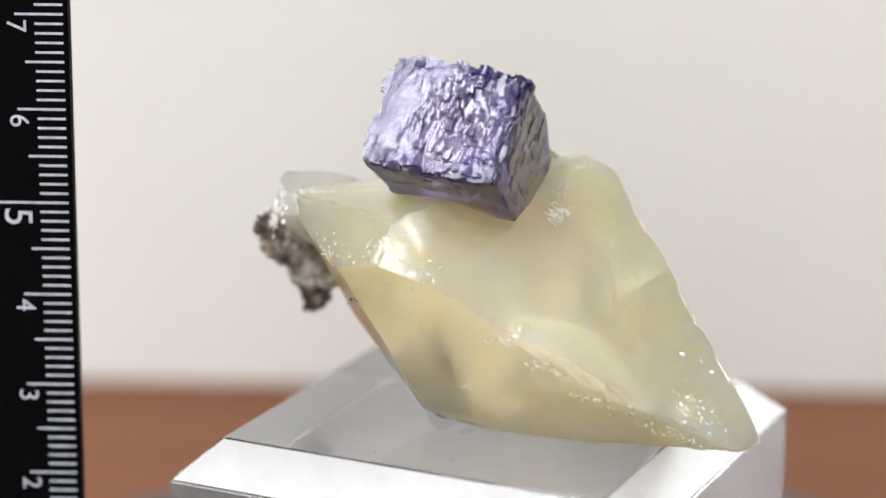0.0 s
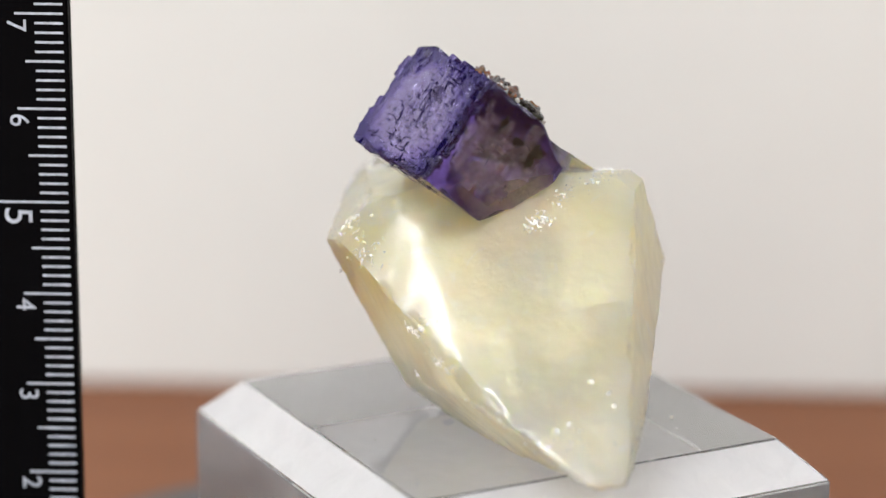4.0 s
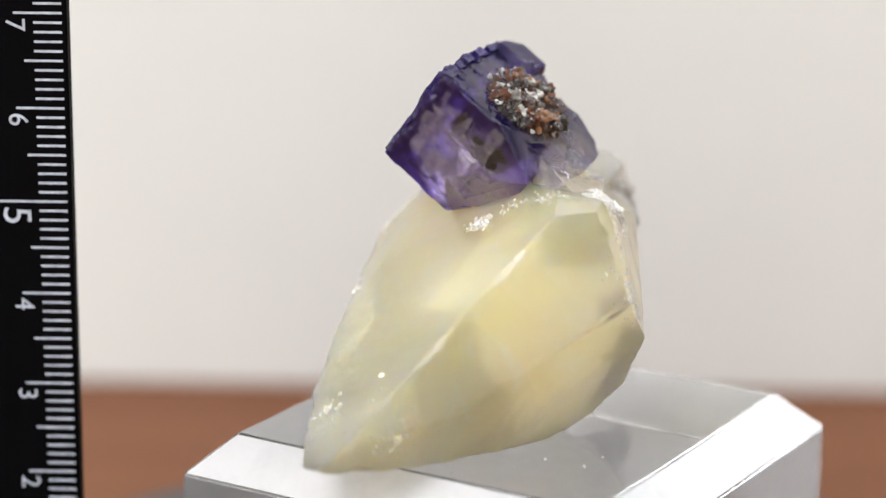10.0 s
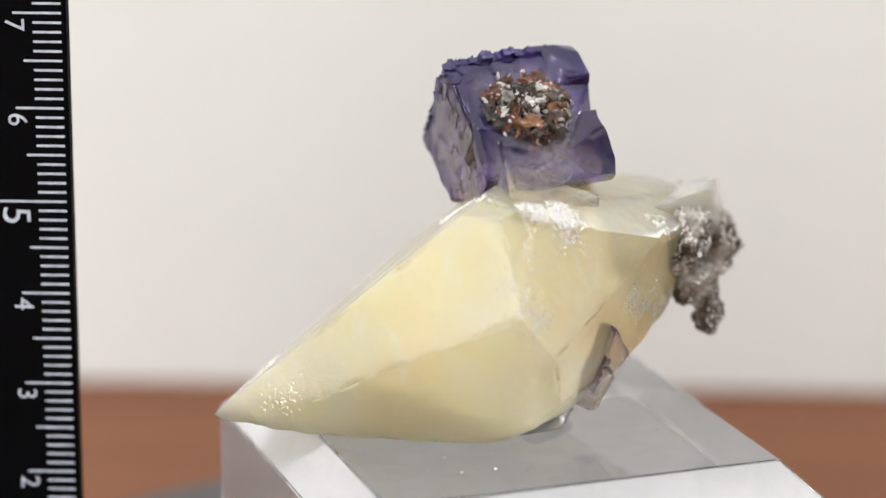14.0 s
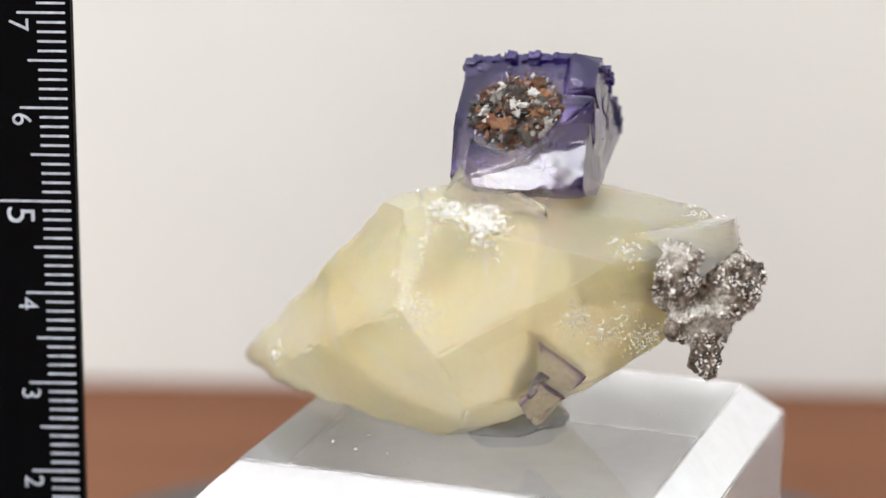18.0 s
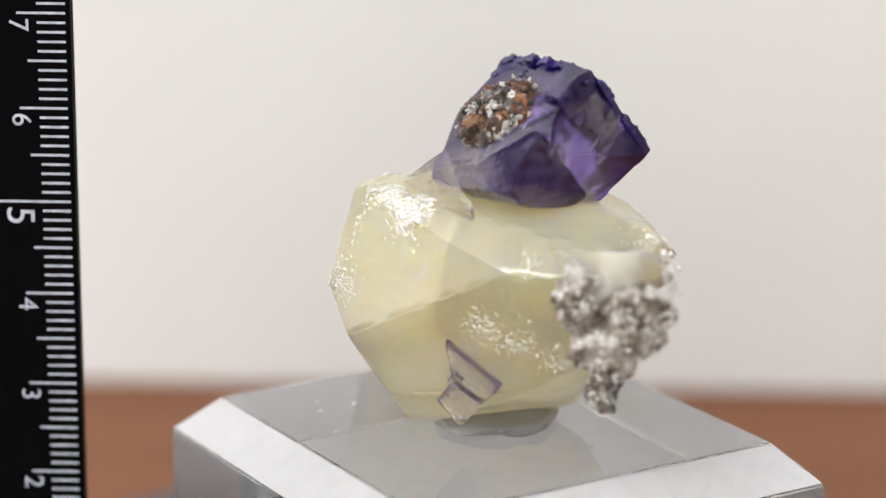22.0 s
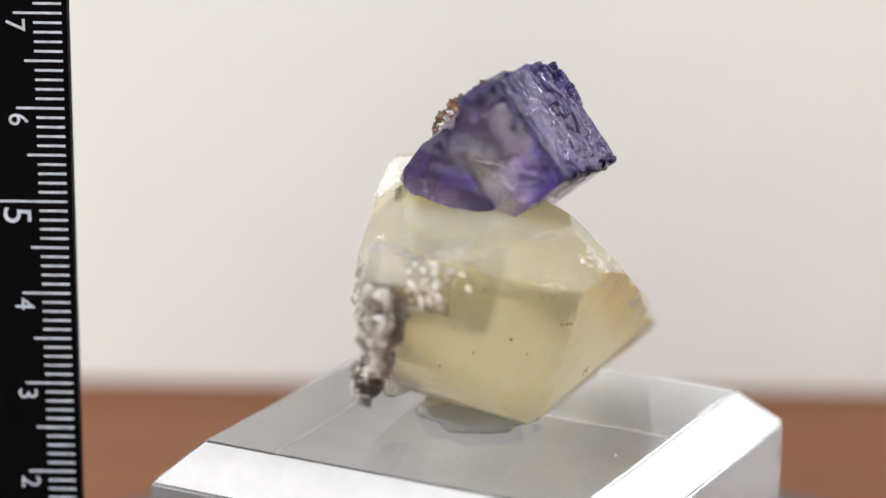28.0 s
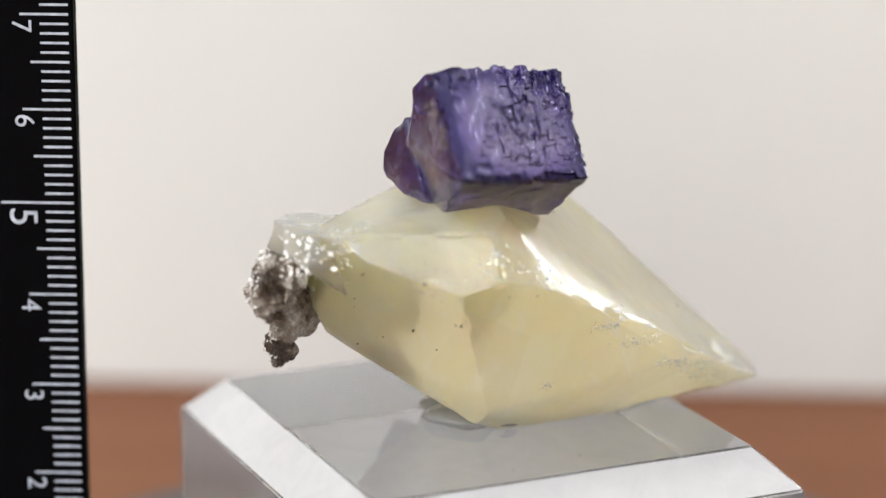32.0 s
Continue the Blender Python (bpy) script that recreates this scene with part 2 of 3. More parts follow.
# ---- turntable ----
turntable = thing("turntable", "flat black round turntable standing on the desk", "turntable")
bm = bmesh.new()
bmesh.ops.create_cone(bm, cap_ends=True, segments=96, radius1=0.0705, radius2=0.0705, depth=0.008)
bmesh.ops.translate(bm, verts=bm.verts, vec=(0, 0, -0.0343))
bmesh.ops.bevel(bm, geom=[e for e in bm.edges if abs(e.verts[0].co.z - e.verts[1].co.z) < 1e-6], offset=0.0008, segments=2, affect="EDGES")
part("platter", bm, DISC, turntable)
bm = bmesh.new()
bmesh.ops.create_cone(bm, cap_ends=True, segments=64, radius1=0.055, radius2=0.055, depth=0.0037)
bmesh.ops.translate(bm, verts=bm.verts, vec=(0, 0, -0.0401))
part("foot", bm, DISC, turntable)

# ---- acrylic block ----
BLOCK = pose(-0.0005, 0.0018, 0, 0, 0, -22.67)
block = thing("display_block", "clear acrylic display block with sloping polished edges, under a crystal", "display stand")
HALF, BEV = 0.02515, 0.0041
bm = bmesh.new()
rings = []
for z, h in ((-0.03, HALF), (-BEV, HALF), (0.0, HALF - BEV)):
    rings.append([bm.verts.new((sx * h, sy * h, z)) for sx, sy in ((-1, -1), (1, -1), (1, 1), (-1, 1))])
bm.faces.new(rings[0][::-1])
bm.faces.new(rings[2])
for lo, hi in zip(rings, rings[1:]):
    for k in range(4):
        bm.faces.new((lo[k], lo[(k + 1) % 4], hi[(k + 1) % 4], hi[k]))
bmesh.ops.bevel(bm, geom=bm.edges[:], offset=0.0002, segments=2, affect="EDGES")
bmesh.ops.transform(bm, matrix=BLOCK, verts=bm.verts)
bm.normal_update()
for f in bm.faces:
    f.material_index = int((0.5 < f.normal.z < 0.9 or f.normal.z < -0.9) and f.calc_area() > 5e-5)
body = part("block", bm, ACRYLIC, block)
body.data.materials.append(SATIN)

# ---- specimen ----
specimen = thing("mineral_specimen", "purple fluorite cube on a translucent honey-yellow calcite crystal", "mineral")
CORE = Vector((0, 0, 0.013))
FACETS = ((-54.4, 48.5, 9.9), (-8.8, -83.6, 14.0), (41.6, -20.8, 15.7), (90.7, 15.3, 15.0), (24.5, 12.6, 16.3), (140.0, 80.2, 12.9), (-109.3, -42.9, 12.4),
          (-115.3, -23.9, 11.7), (156.2, -55.3, 12.4), (108.9, -37.6, 13.9), (-138.2, 73.5, 13.7), (144.8, -63.2, 11.9), (105.4, 51.0, 15.5), (106.4, -61.5, 13.7),
          (-115.3, -52.1, 13.0), (49.4, -34.6, 15.0), (-135.0, 42.3, 16.7), (26.5, -5.7, 18.7), (99.7, -45.0, 14.4), (-162.2, -28.9, 13.5), (-56.7, 55.2, 10.4),
          (-177.6, -23.7, 15.6), (-159.9, -30.6, 12.9), (20.5, 66.9, 16.6), (105.6, -13.6, 13.5), (-93.3, 42.7, 13.4), (-73.8, 42.0, 11.4), (-22.3, -63.3, 23.0),
          (69.7, 21.9, 17.5), (-93.7, 6.9, 14.7))


def weathered(bm, step, rough, chip, flat=9, soften=0):
    """Splits a faceted crystal finely, keeps its edges sharp, wears its faces and chips its edges."""
    bm.normal_update()
    for e in bm.edges:
        e.smooth = len(e.link_faces) == 2 and e.calc_face_angle(0) < radians(flat)
    bmesh.ops.triangulate(bm, faces=bm.faces[:])
    for _ in range(6):
        longer = [e for e in bm.edges if e.calc_length() > step]
        if not longer:
            break
        bmesh.ops.subdivide_edges(bm, edges=longer, cuts=1, use_grid_fill=False)
        bmesh.ops.triangulate(bm, faces=[f for f in bm.faces if len(f.verts) > 3])
    if soften:
        pinned = {v for e in bm.edges if not e.smooth for v in e.verts}
        ring = [v for v in bm.verts if v not in pinned]
        for _ in range(soften):
            bmesh.ops.smooth_vert(bm, verts=ring, factor=0.5, use_axis_x=True, use_axis_y=True, use_axis_z=True)
    bm.normal_update()
    for v in bm.verts:
        n = v.normal.copy()
        d = rough * (noise.noise(v.co * 260) + 0.5 * noise.noise(v.co * 900))
        if any(not e.smooth for e in v.link_edges):
            d -= chip * max(0.0, noise.noise(v.co * 420 + Vector((7, 3, 1))) + 0.15)
        v.co += n * d
    for f in bm.faces:
        f.smooth = True


bm = box(-0.05, -0.05, -0.03, 0.05, 0.05, 0.06)
for az, rise, mm in FACETS:
    facet(bm, way(az, rise), mm / 1000 + 0.00012, CORE)
weathered(bm, 0.0008, 0.00008, 0.0006, 24, 11)
calcite = part("calcite_crystal", bm, CALCITE, specimen, "translucent pale honey-yellow calcite")


def on_calcite(az, rise):
    """The point where a ray from the crystal's core leaves its facets, and the facet's normal."""
    d = way(az, rise)
    hits = [(mm / 1000 / d.dot(way(a, r)), way(a, r)) for a, r, mm in FACETS if d.dot(way(a, r)) > 1e-6]
    far, n = min(hits, key=lambda h: h[0])
    return CORE + d * far + n * 0.00016, n


def gem(seed, points=9):
    """A small irregular faceted grain of unit size."""
    rng = random.Random(seed)
    bm = bmesh.new()
    for _ in range(points):
        p = Vector((rng.uniform(-1, 1), rng.uniform(-1, 1), rng.uniform(-1, 1)))
        bm.verts.new(p.normalized() * rng.uniform(0.75, 1.0))
    res = bmesh.ops.convex_hull(bm, input=bm.verts)
    bmesh.ops.delete(bm, geom=[v for v in res["geom_interior"] if isinstance(v, bmesh.types.BMVert)], context="VERTS")
    return bm


def gem_mesh(name, seed, material):
    return mesh_from(gem(seed), name, material)


def scatter(bm, spots, rng, material_scale):
    """Adds small faceted grains at (place, size) to one mesh."""
    for k, (at, size) in enumerate(spots):
        g = gem(1000 + k % 7, 8)
        m = Matrix.LocRotScale(at, Euler((rng.uniform(0, 6), rng.uniform(0, 6), rng.uniform(0, 6))),
                               Vector((size, size * rng.uniform(0.5, 1), size * rng.uniform(0.4, 0.9))) * material_scale)
        bmesh.ops.transform(g, matrix=m, verts=g.verts)
        me = bpy.data.meshes.new("tmp")
        g.to_mesh(me)
        g.free()
        bm.from_mesh(me)
        bpy.data.meshes.remove(me)
    return bm


# a flatter second crystal grown along the broken end
LEDGE = Matrix.Translation((-0.0160, 0.0068, 0.0198)) @ Euler((radians(-8), radians(-10), radians(168))).to_matrix().to_4x4()
bm = box(-0.009, -0.0042, -0.0035, 0.0082, 0.0042, 0.0025)
for n, d in (((1, 0.5, 0.25), 0.0078), ((0.7, -0.8, 0.1), 0.0068), ((0.5, 0.1, -1), 0.0040), ((0.2, 0.6, 0.9), 0.0036)):
    facet(bm, n, d, (0, 0, 0))
bmesh.ops.transform(bm, matrix=LEDGE, verts=bm.verts)
weathered(bm, 0.001, 0.00005, 0.0003)
ledge = part("calcite_ledge", bm, CLEAR, specimen, "small clear calcite crystal at the broken end")

# the fluorite's frame: x along its upper edge, y down its stepped face, z into the depth
CUBE = Matrix(((0.941, -0.258, 0.218, -0.01006), (-0.329, -0.559, 0.761, -0.00093), (-0.074, -0.788, -0.611, 0.03849), (0, 0, 0, 1)))
CUBE = Matrix.LocRotScale(CUBE.translation, CUBE.to_quaternion(), None)
BODY = CUBE @ pose(-0.00055, 0, 0)
FX, FY, FZ = FL_SIZE
bm = box(0, 0, 0, *FL_SIZE)
for n, c in (((-1, -0.9, 0.8), (0.0, 0.0, 0.0058)), ((-1, 0.165, 0.165), (0.0, 0.0120, 0.0)), ((0.2, -1, 0.45), (0.008, 0.0, 0.0115)), ((0, 0.65, 0.76), (0.0, 0.0117, 0.0092)),
             ((-1 / 6.8, -1 / 10.2, -1 / 0.4), (0.0078, 0.0, 0.0))):
    facet(bm, n, 0.0, c)
weathered(bm, 0.0004, 0.00007, 0.0009)
fluorite = part("fluorite_cube", bm, FLUORITE, specimen, "translucent purple fluorite cube with stepped faces")
fluorite.matrix_local = BODY
bm = box(0, 0, 0, *LOBE_SIZE)
for n, c in (((-0.12, -1, 0.30), (0.0, 0.0014, 0.0071)), ((-0.1, 0.25, 1), (0.0, 0.0016, 0.0072)), ((0, 0.65, 0.76), (0.0, 0.0034, 0.0069)), ((-1, -0.5, 0.6), (0.0, 0.0019, 0.0066)),
             ((-1, 0.9, 0.5), (0.0, 0.0062, 0.0050)), ((0.7, -0.5, 0.6), (0.0112, 0.0, 0.0074))):
    facet(bm, n, 0.0, c)
weathered(bm, 0.0006, 0.00008, 0.0005)
lobe = part("fluorite_lobe", bm, FLUORITE_BACK, specimen, "paler purple fluorite lobe behind the cube")
lobe.matrix_local = CUBE @ pose(-0.0004, 0.0006, 0.0085)

# the cube's upper back corner stands proud as a small wing
bm = box(-0.0007, -0.0009, 0.0004, 0.0030, 0.0020, 0.0054)
for n, c in (((0.2, -1, 0.5), (0.0, -0.0008, 0.0050)), ((0.9, -0.8, 0.1), (0.0026, -0.0006, 0.002)), ((0.1, -0.4, 1), (0.0, -0.0004, 0.0052)), ((-0.3, -1, -0.5), (0.0, -0.0006, 0.0008))):
    facet(bm, n, 0.0, c)
weathered(bm, 0.0004, 0.00006, 0.0005)
wing = part("fluorite_wing", bm, FLUORITE, specimen, "purple corner of the fluorite cube")
wing.matrix_local = CUBE


def terraces(u, v, seed):
    """Height of a stepped growth surface: rectangular plates at three sizes, in staggered rows, with open cracks between some."""
    bend = noise.noise(Vector((u * 300, v * 300, seed)))
    core = math.exp(-((u - 0.0086 + 0.5 * (v - 0.004)) ** 2 / 0.9e-5 + (v - 0.0040) ** 2 / 1.2e-5))
    calm = (0.2 + 0.8 / (1 + math.exp(-(u + 0.6 * v - 0.0070) / 0.0008))) * (1 - 0.25 / (1 + math.exp((0.0066 - v) / 0.0005)))
    h, crack = 0.0, False
    for k, (a, b, amp) in enumerate(((0.0023, 0.0034, 0.00018), (0.0008, 0.0013, 0.00019), (0.00030, 0.0012, 0.00012))):
        p = u / a + 0.37 * bend + 0.4 * math.sin(v * 500 + k)
        col = math.floor(p)
        q = v / b + 0.61 * col + 0.3 * bend
        row = math.floor(q)
        h += amp * calm * (0.5 + 2.3 * core) * noise.cell(Vector((col + 0.5, row + 0.5, seed + 11 * k + 0.5)))
        h += amp * calm * 0.45 * ((noise.cell(Vector((col + 0.5, row + 0.5, seed + 70 + k))) - 0.5) * (p - col - 0.5) + (noise.cell(Vector((col + 0.5, row + 0.5, seed + 90 + k))) - 0.5) * (q - row - 0.5))
        open_ = noise.cell(Vector((col + 0.5, row + 0.5, seed + 40 + k)))
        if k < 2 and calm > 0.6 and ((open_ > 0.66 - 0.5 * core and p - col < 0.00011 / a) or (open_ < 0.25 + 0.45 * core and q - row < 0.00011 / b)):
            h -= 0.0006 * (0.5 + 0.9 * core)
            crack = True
    return h, crack


# the stepped growth surface on the cube's broad face
NU, NV = 250, 216


def jag(x, seed):
    """A ragged, stepped outline."""
    return 0.00045 * (noise.cell(Vector((x / 0.0013, seed, 0.5))) - 0.5) + 0.00012 * (noise.cell(Vector((x / 0.0005, seed, 7.5))) - 0.5)


verts, cracked = [], []
for i in range(NU + 1):
    for j in range(NV + 1):
        a, b = i / NU, j / NV
        u, v = FX * a, 0.0119 * b
        sunk = max(0.0, 0.0004 * (1 - u / 0.0068 - v / 0.0102) + 0.00012 * noise.cell(Vector((u / 0.0007, v / 0.0009, 3.3))))
        h, crack = terraces(u, v, 2.0)
        cracked.append(crack)
        verts.append((u + jag(v, 1.5) * (1 - a) ** 9 + jag(v, 2.5) * a ** 9, v + jag(u, 3.5) * (1 - b) ** 9 + jag(u, 4.5) * b ** 9, -0.0003 + sunk - h))
W_ = NV + 1
faces = [(i * W_ + j, i * W_ + j + 1, (i + 1) * W_ + j + 1, (i + 1) * W_ + j) for i in range(NU) for j in range(NV)]
bm = bmesh.new()
me = bpy.data.meshes.new("tmp")
me.from_pydata(verts, [], faces)
bm.from_mesh(me)
bpy.data.meshes.remove(me)
# shade of the open cracks put into colour: their quads take the dark skin
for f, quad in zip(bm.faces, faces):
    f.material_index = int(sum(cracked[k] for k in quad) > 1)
edge = [e for e in bm.edges if e.is_boundary]
back = bmesh.ops.extrude_edge_only(bm, edges=edge)
for v in back["geom"]:
    if isinstance(v, bmesh.types.BMVert):
        v.co.z = max(0.0006, v.co.z + 0.0005)
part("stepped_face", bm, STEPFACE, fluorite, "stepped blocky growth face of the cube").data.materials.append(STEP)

# growth steps: small blocks that stand proud along the cube's edges
CHIPS = []
for k in range(9):
    bm = gem(200 + k, 9) if k % 3 else box(-0.6, -0.6, -0.6, 0.6, 0.6, 0.6, 0.12)
    if k % 3 == 0:
        facet(bm, way(40 * k, 30), 0.62, (0, 0, 0))
    bmesh.ops.scale(bm, vec=(0.75, 0.75, 0.75), verts=bm.verts)
    CHIPS.append(mesh_from(bm, "growth_step", STEP))
rng = random.Random(4)
for k in range(100):
    along, out = rng.random(), rng.uniform(-0.00006, 0.00026)
    size = Vector((rng.uniform(0.0004, 0.0019), rng.uniform(0.0005, 0.0012), rng.uniform(0.0004, 0.0013)))
    if k % 3 == 0:
        at = (FX * along, size.y / 2 - out, rng.uniform(0.0002, 0.0030))
    elif k % 3 == 1:
        at = (FX - size.x / 2 + out, 0.0112 * along, rng.uniform(0.0001, 0.0009))
    else:
        at = (0.001 + 0.012 * along, 0.0120 - size.y / 2 + out * 0.7, rng.uniform(0.0002, 0.0008))
    ob = new("growth_step", CHIPS[k % 9])
    ob.parent = fluorite
    ob.matrix_local = pose(*at, rng.gauss(0, 5), rng.gauss(0, 5), rng.gauss(0, 5)) @ Matrix.Diagonal((*size, 1))

# thin cleavage steps on the cube's side faces
rng = random.Random(33)
for k in range(84):
    a, b, h = rng.uniform(0.0008, 0.0036), rng.uniform(0.0004, 0.0016), rng.uniform(0.00004, 0.00016)
    bm = box(-a / 2, -b / 2, -0.0002, a / 2, b / 2, h)
    for j in range(2):
        g = rng.uniform(0, 6.283)
        facet(bm, (math.cos(g), math.sin(g), 0.2), 0.0, (math.cos(g) * a * 0.36, math.sin(g) * b * 0.36, h * 0.5))
    ob = part("cleavage_step", bm, PLATE, fluorite)
    v, w = rng.uniform(0.0022, 0.0092), rng.uniform(0.0018, 0.0095)
    if k % 4 < 2:
        ob.matrix_local = pose(FX, v, w, 0, 90, 0) @ pose(0, 0, 0, 0, 0, rng.choice((0, 90)) + rng.gauss(0, 6))
    elif k % 4 == 2:
        v, w = 0.75 * v, 0.0012 + 0.22 * w
        if 0.42 * (v - 0.0113) + 0.38 * (w - 0.0002) > -0.0004:
            v, w = 0.004, 0.002
        ob.matrix_local = pose(0.0, v, w, 0, -90, 0) @ pose(0, 0, 0, 0, 0, rng.choice((0, 90)) + rng.gauss(0, 6))
    else:
        ob.matrix_local = pose(0.0012 + v, 0.0120, 0.0012 + w * 0.4, -90, 0, 0) @ pose(0, 0, 0, 0, 0, rng.choice((0, 90)) + rng.gauss(0, 6))

# cleavage cracks inside the cube, their glint put into the white of thin plates
rng = random.Random(17)
for u, v, w, a, b in ((0.0128, 0.0036, 0.0052, 0.0022, 0.0006), (0.0126, 0.0048, 0.0066, 0.0016, 0.0005), (0.0118, 0.0060, 0.0040, 0.0030, 0.0003), (0.0030, 0.0040, 0.0030, 0.0020, 0.0009),
                      (0.0022, 0.0070, 0.0036, 0.0026, 0.0004), (0.0105, 0.0085, 0.0062, 0.0024, 0.0005), (0.0060, 0.0100, 0.0020, 0.0028, 0.0005), (0.0112, 0.0072, 0.0095, 0.0020, 0.0008)):
    bm = box(-a / 2, -b / 2, -0.00002, a / 2, b / 2, 0.00002)
    facet(bm, (1, 0.8, 0), 0.0, (a * 0.4, b * 0.2, 0))
    ob = part("cleavage_crack", bm, FROST, fluorite, "straight cleavage crack, its glint painted white")
    ob.matrix_local = pose(u, v, w, rng.gauss(0, 8), 90 + rng.gauss(0, 12), rng.gauss(20, 14))

# sphalerite grains on the cube's back
cluster = new("sphalerite_cluster")
cluster.parent = specimen
cluster.empty_display_size = 0.005
cluster.matrix_local = CUBE
tagged(cluster, "dark brown sphalerite grains, the pale grey ones painted as glints")
bm = bmesh.new()
bmesh.ops.create_icosphere(bm, subdivisions=4, radius=1)
for v in bm.verts:
    k = 1 + 0.35 * noise.noise(v.co * 2.1) + 0.22 * noise.noise(v.co * 5) + 0.1 * noise.noise(v.co * 11)
    v.co = Vector((min(0.0134, 0.0096 + v.co.x * k * 0.0036), max(-0.0003, 0.0026 + v.co.y * k * 0.0032), 0.0074 + v.co.z * k * 0.0040))
part("sphalerite_base", bm, BLENDE, cluster, "black sphalerite grown into the fluorite")
for k, (v0, w0, rv, rw) in enumerate(((0.0034, 0.0090, 0.0017, 0.0024), (0.0030, 0.0046, 0.0014, 0.0009))):
    bm = bmesh.new()
    bmesh.ops.create_icosphere(bm, subdivisions=4, radius=1)
    for v in bm.verts:
        q = v.co + Vector((5.0 * k, 2, 1))
        g = 1 + 0.5 * noise.noise(q * 1.7) + 0.25 * noise.cell(q * 3.0) - 0.1 + 0.15 * noise.noise(q * 7)
        v.co = Vector((min(0.01391, 0.0134 + v.co.x * 0.0007), v0 + v.co.y * g * rv, w0 + v.co.z * g * rw))
    part("sphalerite_inclusion", bm, BLENDE, cluster, "black sphalerite seen through the fluorite")
GRAINS = [gem_mesh("sphalerite_grain", 20 + k, SPHALERITE) for k in range(8)]
LUMPY = []
for k in range(6):
    bm = bmesh.new()
    bmesh.ops.create_icosphere(bm, subdivisions=3, radius=0.9)
    for v in bm.verts:
        q = v.co + Vector((9.0 * k, 0, 0))
        v.co *= 1 + 0.45 * noise.noise(q * 1.6) + 0.32 * noise.cell(q * 2.2) + 0.2 * noise.noise(q * 5)
    LUMPY.append(mesh_from(bm, "sphalerite_lump", SPHALERITE))
rng = random.Random(11)
for k in range(330):
    lump = k < 70
    a, r = rng.uniform(0, 6.283), math.sqrt(rng.random()) * (0.85 if lump else 1.0)
    u, w = 0.0074 + 0.0048 * r * math.cos(a), 0.0076 + 0.0048 * r * math.sin(a)
    ob = new("sphalerite_lump" if lump else "sphalerite_grain", LUMPY[k % 6] if lump else GRAINS[k % 8])
    ob.parent = cluster
    size = rng.uniform(0.0007, 0.0013) if lump else rng.uniform(0.0002, 0.0006)
    lift = 0.0014 * (1 - r * r) * (0.5 + noise.noise(Vector((u * 400, w * 400, 3.0)))) + (0 if lump else 0.0004)
    ob.matrix_local = Matrix.LocRotScale((u, -0.0002 - lift - rng.uniform(-0.0005, 0.0002) + max(0, w - 0.0112) * 0.5, w), Euler((rng.uniform(0, 6), rng.uniform(0, 6), rng.uniform(0, 6))),
                                         Vector((size, size * rng.uniform(0.6, 1), size * (rng.uniform(0.5, 0.9) if lump else rng.uniform(0.2, 0.8)))))

# small fluorite crystals set into the calcite's side
P1, P2, P3 = Vector((-0.0032, 0.0136, 0.0123)), Vector((-0.0081, 0.0109, 0.0080)), Vector((-0.0018, 0.0110, 0.0021))
ax = (P2 - P1).normalized()
ay = (P3 - P2).normalized()
az_ = ax.cross(ay).normalized()
SIDE = Matrix((ax, az_.cross(ax), az_)).transposed().to_4x4()
SIDE.translation = P1
for at, sx, sy, cuts in (((0, 0, -0.0006), 0.0072, 0.0036, (((-1, 1, 0), (0.0002, 0.0004, 0)), ((0.3, 0.2, -1), (0.0070, 0.0015, 0)))),
                         ((0.0033, 0.0031, -0.0008), 0.0038, 0.0046, (((-0.28, 1, 0), (0.0037, 0.0045, 0)), ((0.5, 1, -1), (0.0034, 0.0040, 0)), ((-1, -0.5, -0.6), (0, 0.0012, 0)))),
                         ((0.0026, 0.0024, -0.0003), 0.0014, 0.0030, (((-1, 0.6, -0.4), (0.0003, 0.0016, 0)),))):
    bm = box(0, 0, 0, sx, sy, 0.005)
    for n, c in cuts:
        facet(bm, n, 0.0, c)
    weathered(bm, 0.0004, 0.00006, 0.0004)
    ob = part("small_fluorite", bm, FLUORITE_SMALL, specimen, "small pale fluorite crystal with dark purple edges, set in calcite")
    ob.matrix_local = SIDE @ Matrix.Translation(at)

# pale lilac foot of the fluorite, spread over the calcite below the sphalerite
bm = box(-0.0040, 0.0040, 0.0235, 0.0065, 0.0105, 0.0300)
for n, c in (((0.06, 0.62, 0.78), (0.0062, 0.0081, 0.0263)), ((1, -0.5, 0.2), (0.0062, 0.0081, 0.0263)), ((-0.62, -0.78, 0.0), (-0.0036, 0.0101, 0.0254)), ((0.5, 0.9, 0.2), (0.0058, 0.0084, 0.0260))):
    facet(bm, n, 0.0, c)
weathered(bm, 0.0004, 0.00014, 0.0006)
part("fluorite_foot", bm, PLATE, specimen, "pale lilac crusted foot of the fluorite")

# grey matrix clump hanging from the broken end
bm = bmesh.new()
LUMPS = ((-0.0172, 0.0105, 0.0182, 0.0035), (-0.0225, 0.0098, 0.0172, 0.0036), (-0.0200, 0.0105, 0.0135, 0.0030), (-0.0206, 0.0112, 0.0098, 0.0018), (-0.0209, 0.0114, 0.0083, 0.0010))
